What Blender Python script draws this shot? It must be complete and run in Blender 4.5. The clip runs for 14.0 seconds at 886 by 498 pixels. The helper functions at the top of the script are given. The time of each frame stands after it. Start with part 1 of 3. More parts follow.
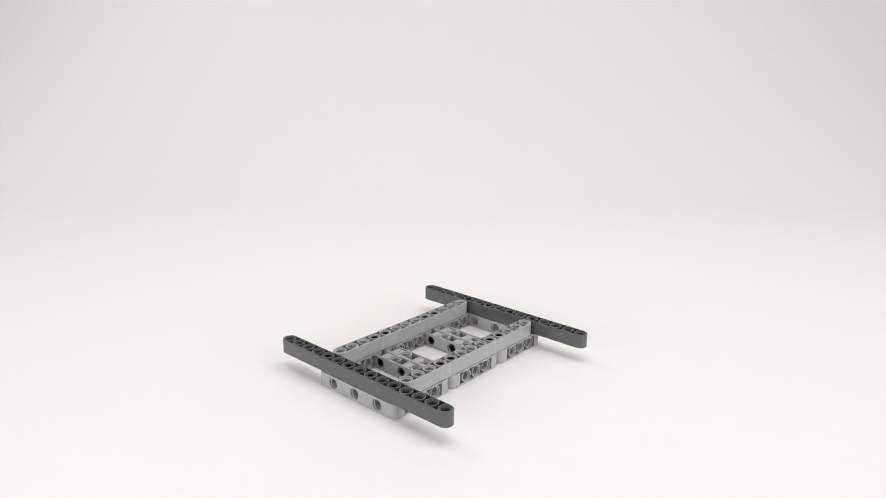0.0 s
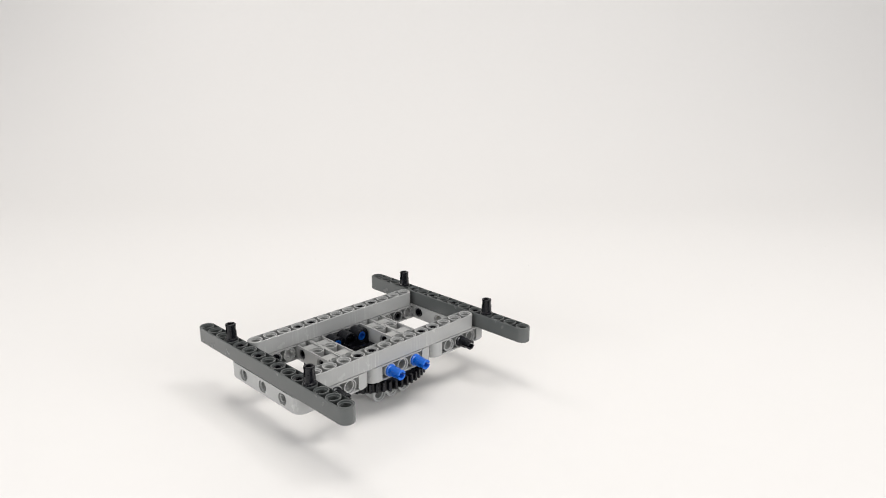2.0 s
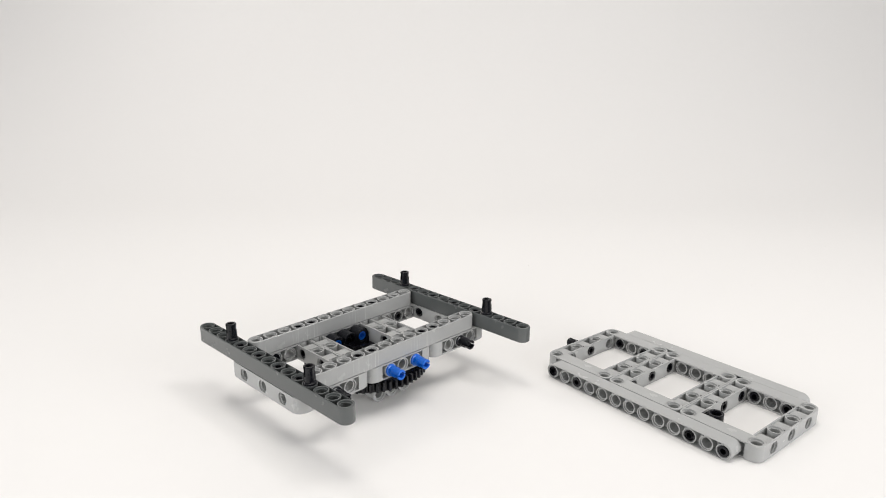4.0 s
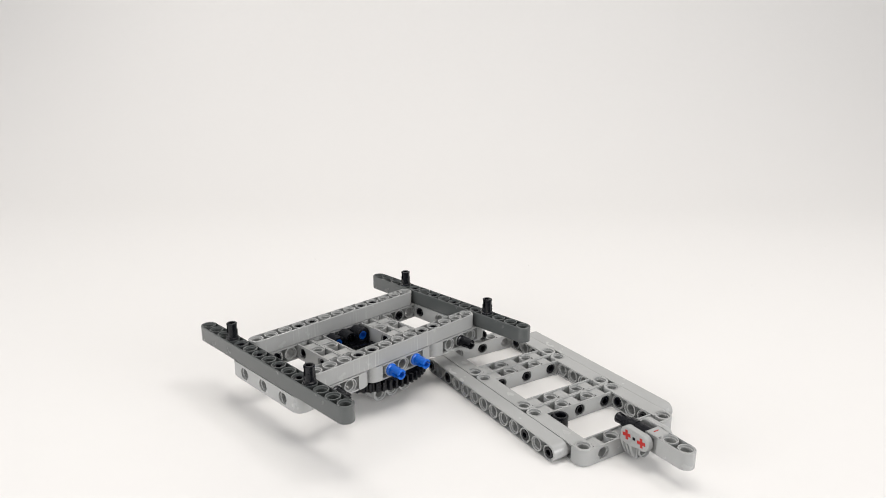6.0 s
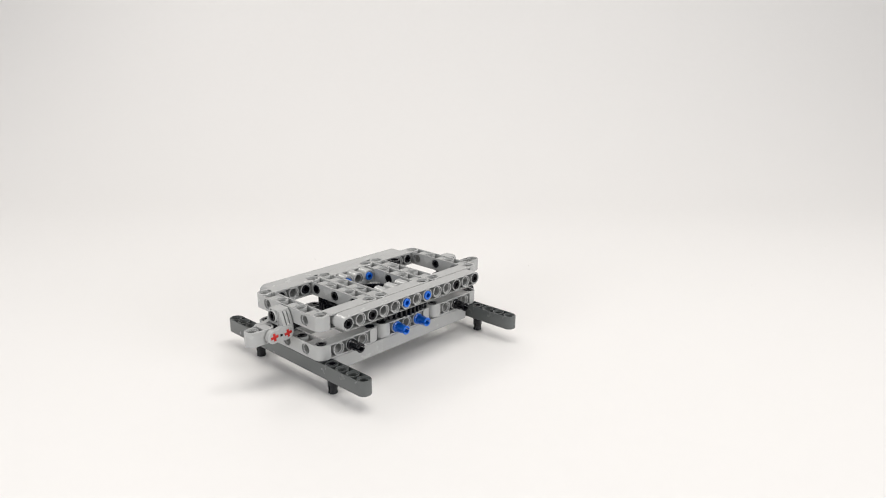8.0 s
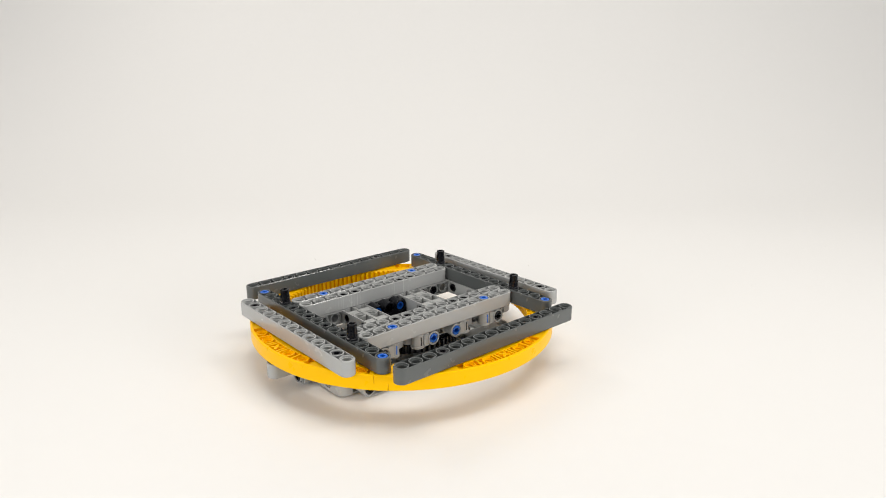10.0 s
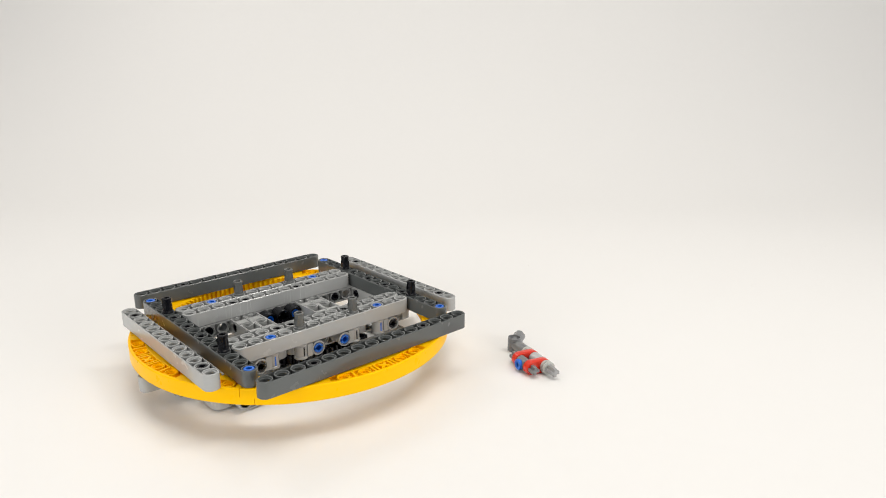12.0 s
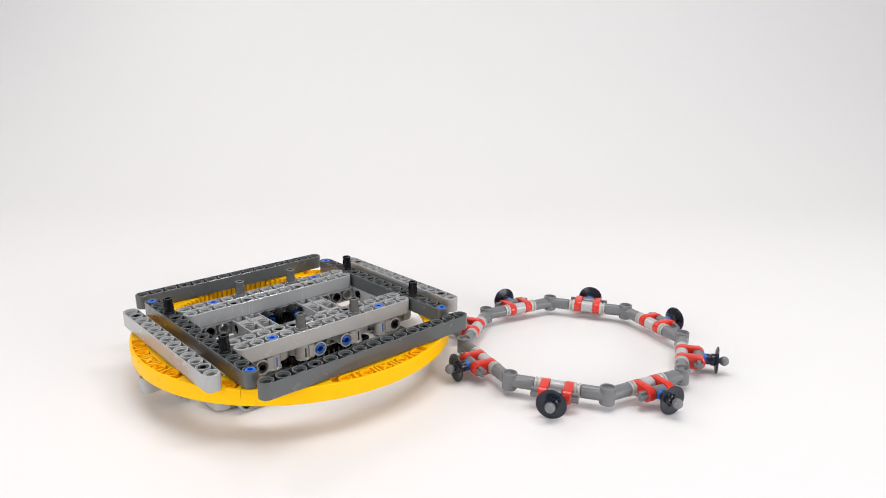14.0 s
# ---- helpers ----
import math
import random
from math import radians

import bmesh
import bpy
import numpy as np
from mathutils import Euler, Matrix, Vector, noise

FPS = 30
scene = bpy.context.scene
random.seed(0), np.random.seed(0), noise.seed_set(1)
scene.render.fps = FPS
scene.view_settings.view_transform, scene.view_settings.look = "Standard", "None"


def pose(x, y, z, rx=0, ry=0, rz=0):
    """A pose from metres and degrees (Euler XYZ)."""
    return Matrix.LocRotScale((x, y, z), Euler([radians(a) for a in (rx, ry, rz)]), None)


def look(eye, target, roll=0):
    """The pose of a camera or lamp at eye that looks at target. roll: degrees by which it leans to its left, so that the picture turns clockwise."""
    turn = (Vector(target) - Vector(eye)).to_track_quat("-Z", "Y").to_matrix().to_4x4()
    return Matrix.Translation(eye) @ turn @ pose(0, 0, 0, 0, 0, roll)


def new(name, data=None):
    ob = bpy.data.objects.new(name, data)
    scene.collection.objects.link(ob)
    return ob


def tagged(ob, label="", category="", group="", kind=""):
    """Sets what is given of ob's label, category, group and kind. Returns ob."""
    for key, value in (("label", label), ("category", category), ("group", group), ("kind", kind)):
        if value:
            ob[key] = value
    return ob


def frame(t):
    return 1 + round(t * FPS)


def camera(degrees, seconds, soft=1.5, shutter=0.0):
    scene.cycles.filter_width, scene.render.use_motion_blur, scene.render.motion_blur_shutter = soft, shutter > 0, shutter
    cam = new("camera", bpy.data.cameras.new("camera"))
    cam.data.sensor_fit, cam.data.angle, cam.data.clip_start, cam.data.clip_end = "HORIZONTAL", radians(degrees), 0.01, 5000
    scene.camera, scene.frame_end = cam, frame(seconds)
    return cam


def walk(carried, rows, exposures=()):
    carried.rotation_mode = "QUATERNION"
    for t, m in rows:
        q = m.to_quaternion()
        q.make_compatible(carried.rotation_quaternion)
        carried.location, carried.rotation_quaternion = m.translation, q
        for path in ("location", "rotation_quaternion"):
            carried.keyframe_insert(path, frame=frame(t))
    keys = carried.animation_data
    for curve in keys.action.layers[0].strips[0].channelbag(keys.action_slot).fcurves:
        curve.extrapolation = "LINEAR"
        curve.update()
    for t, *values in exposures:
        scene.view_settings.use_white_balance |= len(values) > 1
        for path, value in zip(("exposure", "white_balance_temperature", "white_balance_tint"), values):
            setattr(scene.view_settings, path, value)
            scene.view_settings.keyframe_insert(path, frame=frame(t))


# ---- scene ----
cam = camera(64.97, 14.0, soft=1.05)
EYE = pose(0, 0, 0.1680, 90 - 16.377, 0, 0) @ pose(0, 0, 0, 0, 0, 0.274)
walk(cam, [(0.0, EYE), (14.0, EYE)],
     exposures=[(0.0, 0.0, 6490, 11.4), (0.2, 0.0, 6490, 11.4), (0.5, 0.03, 6540, 10.4), (8.2, 0.03, 6540, 10.4), (10.2, 0.03, 6670, 8.8), (12.05, 0.03, 6670, 8.8), (12.4, 0.05, 6430, 11.3), (13.0, 0.085, 6350, 12.5), (14.0, 0.085, 6350, 12.5)])

# ---- light: white photo sweep under soft boxes ----
world = bpy.data.worlds.new("studio_room")
scene.world = world
world.use_nodes = True
world.node_tree.nodes["Background"].inputs[0].default_value = (0.985, 0.985, 0.995, 1)
world.node_tree.nodes["Background"].inputs[1].default_value = 0.355


def softbox(name, eye, target, w, h, watts, color):
    data = bpy.data.lights.new(name, "AREA")
    data.shape, data.size, data.size_y, data.energy, data.color = "RECTANGLE", w, h, watts, color
    ob = new(name, data)
    ob.matrix_world = look(eye, target)
    return ob


softbox("overhead_softbox", (0.0, 0.34, 1.0), (0.0, 0.34, 0), 0.42, 0.42, 3.9, (1, 0.97, 0.925))
softbox("side_softbox", (0.58, 0.42, 1.15), (0.0, 0.33, 0), 0.26, 0.26, 2.9, (1, 0.97, 0.94))
softbox("back_softbox", (-0.62, 0.95, 0.85), (0, 0.33, 0), 0.30, 0.24, 1.7, (1, 0.96, 0.92))
# Low front fill, split into two added lamps to keep the bores dark.
softbox("front_fill", (-0.78, -0.34, 0.29), (0, 0.34, 0.0), 0.5, 0.34, 4.1, (0.985, 0.985, 0.995))
softbox("front_fill", (0.88, -0.30, 0.29), (0.05, 0.34, 0.0), 0.5, 0.34, 5.5, (0.985, 0.985, 0.995))

# ---- materials ----


def plastic(name, color, rough=0.19, grain=0.05, spec=0.5, scratched=False):
    m = bpy.data.materials.new(name)
    m.use_nodes = True
    nt = m.node_tree
    b = nt.nodes["Principled BSDF"]
    tc = nt.nodes.new("ShaderNodeTexCoord")
    n1 = nt.nodes.new("ShaderNodeTexNoise")
    n1.inputs["Scale"].default_value, n1.inputs["Detail"].default_value = 120, 4
    n2 = nt.nodes.new("ShaderNodeTexNoise")
    n2.inputs["Scale"].default_value, n2.inputs["Detail"].default_value = 1400, 3
    mix = nt.nodes.new("ShaderNodeMix")
    mix.data_type = "RGBA"
    mix.inputs[6].default_value = (*[c * (1 - grain) for c in color], 1)
    mix.inputs[7].default_value = (*[min(1, c * (1 + grain)) for c in color], 1)
    ramp = nt.nodes.new("ShaderNodeMapRange")
    ramp.inputs["From Min"].default_value, ramp.inputs["From Max"].default_value = 0.3, 0.7
    ramp.inputs["To Min"].default_value, ramp.inputs["To Max"].default_value = rough - 0.07, rough + 0.1
    bump = nt.nodes.new("ShaderNodeBump")
    bump.inputs["Strength"].default_value, bump.inputs["Distance"].default_value = 0.03, 0.0002
    for n in (n1, n2):
        nt.links.new(tc.outputs["Object"], n.inputs["Vector"])
    nt.links.new(n1.outputs["Fac"], mix.inputs[0])
    nt.links.new(mix.outputs[2], b.inputs["Base Color"])
    nt.links.new(n1.outputs["Fac"], ramp.inputs["Value"])
    nt.links.new(ramp.outputs["Result"], b.inputs["Roughness"])
    nt.links.new(n2.outputs["Fac"], bump.inputs["Height"])
    nt.links.new(bump.outputs["Normal"], b.inputs["Normal"])
    if scratched:
        turn = nt.nodes.new("ShaderNodeMapping")
        turn.inputs["Rotation"].default_value = (0, radians(8), 0)
        turn.inputs["Scale"].default_value = (2200, 60, 25)
        n3 = nt.nodes.new("ShaderNodeTexNoise")
        n3.inputs["Scale"].default_value, n3.inputs["Detail"].default_value = 1, 2
        n4 = nt.nodes.new("ShaderNodeTexNoise")
        n4.inputs["Scale"].default_value, n4.inputs["Detail"].default_value = 55, 2
        fine = nt.nodes.new("ShaderNodeMapRange")
        fine.inputs["From Min"].default_value, fine.inputs["From Max"].default_value = 0.60, 0.70
        area = nt.nodes.new("ShaderNodeMapRange")
        area.inputs["From Min"].default_value, area.inputs["From Max"].default_value = 0.52, 0.62
        area.inputs["To Max"].default_value = 0.55
        both = nt.nodes.new("ShaderNodeMath")
        both.operation = "MULTIPLY"
        wear = nt.nodes.new("ShaderNodeMix")
        wear.data_type = "RGBA"
        wear.inputs[7].default_value = (*[min(1, c * 1.6) for c in color], 1)
        nt.links.new(tc.outputs["Object"], turn.inputs["Vector"])
        nt.links.new(turn.outputs["Vector"], n3.inputs["Vector"])
        nt.links.new(tc.outputs["Object"], n4.inputs["Vector"])
        nt.links.new(n3.outputs["Fac"], fine.inputs["Value"])
        nt.links.new(n4.outputs["Fac"], area.inputs["Value"])
        nt.links.new(fine.outputs["Result"], both.inputs[0])
        nt.links.new(area.outputs["Result"], both.inputs[1])
        nt.links.new(both.outputs["Value"], wear.inputs[0])
        nt.links.new(mix.outputs[2], wear.inputs[6])
        nt.links.new(wear.outputs[2], b.inputs["Base Color"])
    b.inputs["Specular IOR Level"].default_value = spec
    return m


LIGHT = plastic("light_gray_plastic", (0.385, 0.39, 0.385))
WORN = plastic("worn_light_gray_plastic", (0.36, 0.365, 0.36), scratched=True)
DARK = plastic("dark_gray_plastic", (0.098, 0.105, 0.104))
MID = plastic("mid_gray_plastic", (0.17, 0.175, 0.18))
BLACK = plastic("black_plastic", (0.0045, 0.005, 0.0075), 0.24, 0.06, 0.35)
NAVY = plastic("blue_black_plastic", (0.008, 0.012, 0.022), 0.2)
BLUE = plastic("blue_plastic", (0.002, 0.125, 0.60), 0.3)
YELLOW = plastic("yellow_plastic", (0.97, 0.52, 0.0), 0.33, 0.015, 0.12)
RED = plastic("red_plastic", (0.66, 0.035, 0.018), 0.17)
SLATE = plastic("slate_gray_plastic", (0.115, 0.12, 0.118), 0.25)
CRIMSON = plastic("deep_red_plastic", (0.46, 0.022, 0.018), 0.22)
SILVER = plastic("silver_gray_plastic", (0.44, 0.44, 0.44), 0.17)
AXLE = plastic("axle_gray_plastic", (0.30, 0.30, 0.30), 0.2)
PALE = plastic("pale_gray_plastic", (0.46, 0.46, 0.43), 0.2)
PAPER = plastic("white_paper", (0.81, 0.80, 0.785), 0.45, 0.012, 0.35)

# ---- mesh tools (units: one hole spacing, 8 mm) ----
M = 0.008
I4 = Matrix.Identity(4)


def T(x, y, z):
    return Matrix.Translation((x, y, z))


AX = Matrix.Rotation(radians(90), 4, "Y")    # local z to x
AY = Matrix.Rotation(radians(-90), 4, "X")   # local z to y


def loops(bm, rings, m, closed=True, close_profile=True):
    """Skin a list of rings of points; each ring has the same count."""
    vs = [[bm.verts.new(m @ Vector(p)) for p in r] for r in rings]
    n, k = len(vs[0]), len(vs)
    for i in range(k if close_profile else k - 1):
        a, b = vs[i], vs[(i + 1) % k]
        for j in range(n if closed else n - 1):
            q = (j + 1) % n
            bm.faces.new((a[j], a[q], b[q], b[j]))
    return vs


def lathe(bm, prof, m=I4, seg=20, a0=0.0, a1=360.0, close_profile=True):
    """Revolve (r, z) round local z; a part turn gets end caps."""
    full = a1 - a0 >= 359.9
    n = seg if full else seg + 1
    ang = [radians(a0 + (a1 - a0) * i / seg) for i in range(n)]
    vs = loops(bm, [[(r * math.cos(a), r * math.sin(a), z) for a in ang] for r, z in prof], m, full, close_profile)
    if not full and close_profile:
        bm.faces.new([v[0] for v in vs])
        bm.faces.new([v[-1] for v in reversed(vs)])
    return vs


def solid(bm, prof, m=I4, seg=20):
    """Revolve a profile that is open towards the axis and cap both ends."""
    vs = lathe(bm, prof, m, seg, close_profile=False)
    bm.faces.new(vs[0])
    bm.faces.new(list(reversed(vs[-1])))


def box(bm, x0, x1, y0, y1, z0, z1, m=I4, c=0.0):
    pts = lambda d, z: [(x0 + d, y0 + d, z), (x1 - d, y0 + d, z), (x1 - d, y1 - d, z), (x0 + d, y1 - d, z)]
    rings = [pts(c, z0), pts(0, z0 + c), pts(0, z1 - c), pts(c, z1)] if c else [pts(0, z0), pts(0, z1)]
    vs = loops(bm, rings, m, True, False)
    bm.faces.new(list(reversed(vs[0])))
    bm.faces.new(vs[-1])


def stadium(length, r, seg=10):
    out = [(length + r * math.cos(a), r * math.sin(a)) for a in (radians(-90 + 180 * i / seg) for i in range(seg + 1))]
    return out + [(r * math.cos(a), r * math.sin(a)) for a in (radians(90 + 180 * i / seg) for i in range(seg + 1))]


def rim(bm, length, m, r=0.482, t=0.05, z0=0.01, z1=0.99, c=0.035):
    prof = [(r - t, z0), (r - c, z0), (r, z0 + c), (r, z1 - c), (r - c, z1), (r - t, z1)]
    loops(bm, [[(x, y, z) for x, y in stadium(length, q)] for q, z in prof], m)


HOLE = [(0.300, 0.13), (0.355, 0.12), (0.365, 0.015), (0.418, 0.015), (0.418, 0.985), (0.365, 0.985), (0.355, 0.88), (0.300, 0.87)]


def tube(bm, m=I4, seg=20):
    lathe(bm, HOLE, m, seg)


def web(bm, m, z, half=0.43, r=0.38, seg=24):
    """A square sheet with a round opening at its centre."""
    a = [radians(45 + 360 * i / seg) for i in range(seg)]
    inner = [(r * math.cos(t), r * math.sin(t), z) for t in a]
    outer = []
    for t in a:
        cx, cy = math.cos(t), math.sin(t)
        k = max(abs(cx) / 0.5, abs(cy) / half)
        outer.append((cx / k, cy / k, z))
    loops(bm, [inner, outer], m, True, False)


def beam_mesh(n):
    """A straight studless beam with n round holes along x, hole axis z."""
    bm = bmesh.new()
    rim(bm, n - 1, I4)
    for i in range(n):
        tube(bm, T(i, 0, 0))
        for z in (0.46, 0.54):
            if 0 < i < n - 1:
                web(bm, T(i, 0, 0), z, 0.455, 0.41)
    return bm


def frame_mesh():
    """An open 5 by 7 frame centred on x (5) and y (7), hole layer z 0 to 1."""
    bm = bmesh.new()
    for sx in (-1, 1):
        for sy in (-1, 1):
            m = T(2 * sx, 3 * sy, 0)
            lathe(bm, [(0.300, 0.13), (0.355, 0.12), (0.365, 0.01), (0.455, 0.01), (0.49, 0.045), (0.49, 0.955), (0.455, 0.99), (0.365, 0.99), (0.355, 0.88), (0.300, 0.87)], m, 28)
            box(bm, min(0, -0.38 * sx), max(0, -0.38 * sx), 0.40 * sy if sy > 0 else -0.487, 0.487 if sy > 0 else -0.40, 0.012, 0.988, m)
            box(bm, 0.40 * sx if sx > 0 else -0.487, 0.487 if sx > 0 else -0.40, min(0, -0.52 * sy), max(0, -0.52 * sy), 0.012, 0.988, m)
            box(bm, min(-0.25 * sx, -0.487 * sx), max(-0.25 * sx, -0.487 * sx), min(-0.25 * sy, -0.487 * sy), max(-0.25 * sy, -0.487 * sy), 0.012, 0.986, m)
    # short sides: three holes along y under a closed top
    for sy in (-1, 1):
        for z0, z1 in ((0.01, 0.10), (0.90, 0.99)):
            box(bm, -1.66, 1.66, 3 * sy - 0.487, 3 * sy + 0.487, z0, z1)
        for x in (-1, 0, 1):
            m = T(x, 3 * sy - 0.5, 0.5) @ AY
            lathe(bm, [(0.300, 0.13), (0.365, 0.12), (0.375, 0.01), (0.43, 0.01), (0.43, 0.99), (0.375, 0.99), (0.365, 0.88), (0.300, 0.87)], m, 24)
            for z in (0.42, 0.58):
                web(bm, m, z, 0.45, 0.425)
    # long sides: upright and level holes take turns
    for sx in (-1, 1):
        for y in range(-2, 3):
            m = T(2 * sx, y, 0)
            if y % 2 == 1:
                tube(bm, m)
                web(bm, m @ Matrix.Rotation(radians(90), 4, "Z"), 0.5, 0.455, 0.41)
                for s in (-1, 1):
                    box(bm, min(0.41 * s, 0.487 * s), max(0.41 * s, 0.487 * s), -0.5, 0.5, 0.012, 0.988, m)
            else:
                k = m @ T(-0.5, 0, 0.5) @ AX
                lathe(bm, [(0.300, 0.13), (0.372, 0.12), (0.382, 0.02), (0.42, 0.02), (0.42, 0.98), (0.382, 0.98), (0.372, 0.88), (0.300, 0.87)], k, 24)
                for z in (0.013, 0.987):
                    web(bm, k @ Matrix.Rotation(radians(90), 4, "Z"), z, 0.488, 0.381)
                for s in (-1, 1):
                    for z0, z1 in ((0.012, 0.17), (0.83, 0.988)):
                        box(bm, min(0.41 * s, 0.486 * s), max(0.41 * s, 0.486 * s), -0.5, 0.5, z0, z1, m)
                box(bm, -0.41, 0.41, -0.5, 0.0, 0.80, 0.895, m)
                box(bm, -0.41, 0.41, 0.0, 0.5, 0.105, 0.20, m)
    return bm


def pin_mesh(inside=1.0, out=1.0):
    """A friction pin along z: collar at z 0, 'out' above it and 'inside' below."""
    bm = bmesh.new()
    solid(bm, [(0.13, -inside + 0.45), (0.19, -inside + 0.02), (0.29, -inside + 0.02), (0.31, -inside + 0.08), (0.29, -inside + 0.2), (0.29, -0.1), (0.375, -0.1), (0.375, 0.09), (0.34, 0.11), (0.295, 0.13), (0.295, out * 0.45), (0.15, out * 0.45)], I4, 18)
    for a, b in ((11, 169), (191, 349)):
        lathe(bm, [(0.19, out * 0.44), (0.295, out * 0.44), (0.292, out - 0.14), (0.312, out - 0.10), (0.312, out - 0.03), (0.29, out), (0.19, out)], I4, 10, a, b)
    for k in range(4):
        box(bm, -0.05, 0.05, 0.27, 0.315, 0.15, out * 0.6, Matrix.Rotation(radians(45 + 90 * k), 4, "Z"))
    return bm


def cross_mesh(length, r=0.29, w=0.10):
    """An axle with a cross section like a plus, along z from 0."""
    bm = bmesh.new()
    for a in (0, 90):
        box(bm, -r, r, -w, w, 0.0001 * a, length - 0.0002 * a, Matrix.Rotation(radians(a), 4, "Z"), 0.03)
    return bm


MESHES = {}


def part(name, bm, material, parent, label="", m=I4, key=None, smooth=True):
    """Link a bmesh as one mesh object under a thing or a part; units become metres here."""
    if key and key in MESHES:
        me = MESHES[key]
        if bm is not None:
            bm.free()
    else:
        bm.transform(Matrix.Scale(M, 4))
        bmesh.ops.recalc_face_normals(bm, faces=bm.faces)
        me = bpy.data.meshes.new(name)
        bm.to_mesh(me)
        bm.free()
        me.materials.append(material)
        if smooth:
            me.shade_smooth()
            me.set_sharp_from_angle(angle=radians(32))
        if key:
            MESHES[key] = me
    ob = new(name, me)
    if parent is not None:
        ob.parent = parent
    ob.matrix_basis = Matrix.LocRotScale(m.translation * M, m.to_quaternion(), None)
    if label:
        ob["label"] = label
    return ob


def thing(name, label, category, group=""):
    return tagged(new(name), label, category, group)


# ---- the place: a white sweep of paper, floor curving up into the back ----


def sweep():
    bm = bmesh.new()
    line = [(-1.8, 0.0), (0.2, 0.0), (0.72, 0.0)]
    for i in range(1, 25):
        a = radians(90 * i / 24)
        line.append((0.72 + 0.68 * math.sin(a), 0.68 * (1 - math.cos(a))))
    line += [(1.40, 0.95), (1.40, 1.7)]
    xs = [-1.6 + 0.2 * i for i in range(17)]
    rows = [[bm.verts.new((x, y, z)) for x in xs] for y, z in line]
    for a, b in zip(rows, rows[1:]):
        for i in range(len(xs) - 1):
            bm.faces.new((a[i], a[i + 1], b[i + 1], b[i]))
    me = bpy.data.meshes.new("backdrop")
    bm.to_mesh(me)
    bm.free()
    me.materials.append(PAPER)
    me.shade_smooth()
    ob = new("backdrop", me)
    s = ob.modifiers.new("thickness", "SOLIDIFY")
    s.thickness, s.offset = 0.003, -1
    return tagged(ob, "seamless white paper sweep, floor curving up into backdrop", "backdrop", kind="structure")


sweep()


def dust():
    """A few grains of dust lying on the paper."""
    bm = bmesh.new()
    rnd = random.Random(4)
    for x, y in ((-0.1036, 0.5391), (0.0675, 0.5238), (0.2250, 0.4792), (0.3338, 0.5844)):
        bmesh.ops.create_icosphere(bm, subdivisions=1, radius=0.0004 + 0.0003 * rnd.random(),
                                   matrix=T(x, y, 0.0006) @ Matrix.Diagonal((1.6, 1, 0.7, 1)))
    me = bpy.data.meshes.new("dust")
    bm.to_mesh(me)
    bm.free()
    me.materials.append(PAPER)
    return tagged(new("dust", me), "tiny grains of pale dust on the white paper", "dust", kind="stuff")


dust()

# ---- the chassis: frames below, beams above; local z 0 is the underside of the frames ----
LATE = []          # (object, seconds at which it is put in place)


def put(ob, t, early=None):
    """Remember that this part is put in place at t seconds; early: its shift in metres until the chain closes."""
    LATE.append((ob, t, early))
    return ob


def hole(u, v, z=0.0):
    return T(u - 7, 3 - v, z)


UP = I4
DOWN = Matrix.Rotation(radians(180), 4, "X")
OUT_N = Matrix.Rotation(radians(90), 4, "X")     # pin end towards -y (near side)
OUT_F = Matrix.Rotation(radians(-90), 4, "X")    # pin end towards +y (far side)
OUT_E = AX                                        # pin end towards +x
QUARTER = Matrix.Rotation(radians(-90), 4, "Z")


def frames_on(parent):
    for k in range(3):
        part("frame", frame_mesh() if "frame" not in MESHES else None, LIGHT, parent, "", T(-5 + 5 * k, 0, 0), "frame")


def beam(n, material, parent, m, label="", key=None):
    key = key or f"beam{n}{material.name}"
    return part("beam", beam_mesh(n) if key not in MESHES else None, material, parent, label, m, key)


def pin(parent, m, material=BLACK, inside=1.0, out=1.0, label="", name="pin"):
    key = f"pin{material.name}{inside}{out}"
    return part(name, pin_mesh(inside, out) if key not in MESHES else None, material, parent, label, m, key)


def plug_mesh():
    """The end of a pin seated inside a hole."""
    bm = bmesh.new()
    lathe(bm, [(0.17, 0.0), (0.297, 0.0), (0.297, 0.93), (0.28, 0.95), (0.17, 0.95), (0.16, 0.6)], I4, 14)
    box(bm, -0.3, 0.3, -0.3, 0.3, 0.3, 0.5, Matrix.Scale(0.7, 4))
    return bm


def plug(parent, m, material=BLACK):
    key = "plug" + material.name
    return part("pin", plug_mesh() if key not in MESHES else None, material, parent, "", m, key)


def gear_mesh():
    bm = bmesh.new()
    out = []
    for i in range(60):
        for da, r in ((-2.1, 3.62), (-1.0, 3.90), (1.0, 3.90), (2.1, 3.62)):
            a = radians(6 * i + da)
            out.append((r * math.cos(a), r * math.sin(a)))
    n = len(out)
    inner = [(3.35 * math.cos(math.atan2(y, x)), 3.35 * math.sin(math.atan2(y, x))) for x, y in out]
    loops(bm, [[(x, y, -0.15) for x, y in inner], [(x, y, -0.15) for x, y in out], [(x, y, -0.72) for x, y in out], [(x, y, -0.72) for x, y in inner]], I4)
    lathe(bm, [(1.55, 0.0), (3.45, 0.0), (3.55, -0.05), (3.55, -0.2), (1.55, -0.2)], I4, 60)
    lathe(bm, [(3.3, -0.70), (3.62, -0.70), (3.62, -0.80), (3.56, -0.86), (3.3, -0.86)], I4, 60)
    lathe(bm, [(1.34, 0.02), (1.62, 0.02), (1.62, -0.97), (1.34, -0.97)], I4, 40)
    return bm


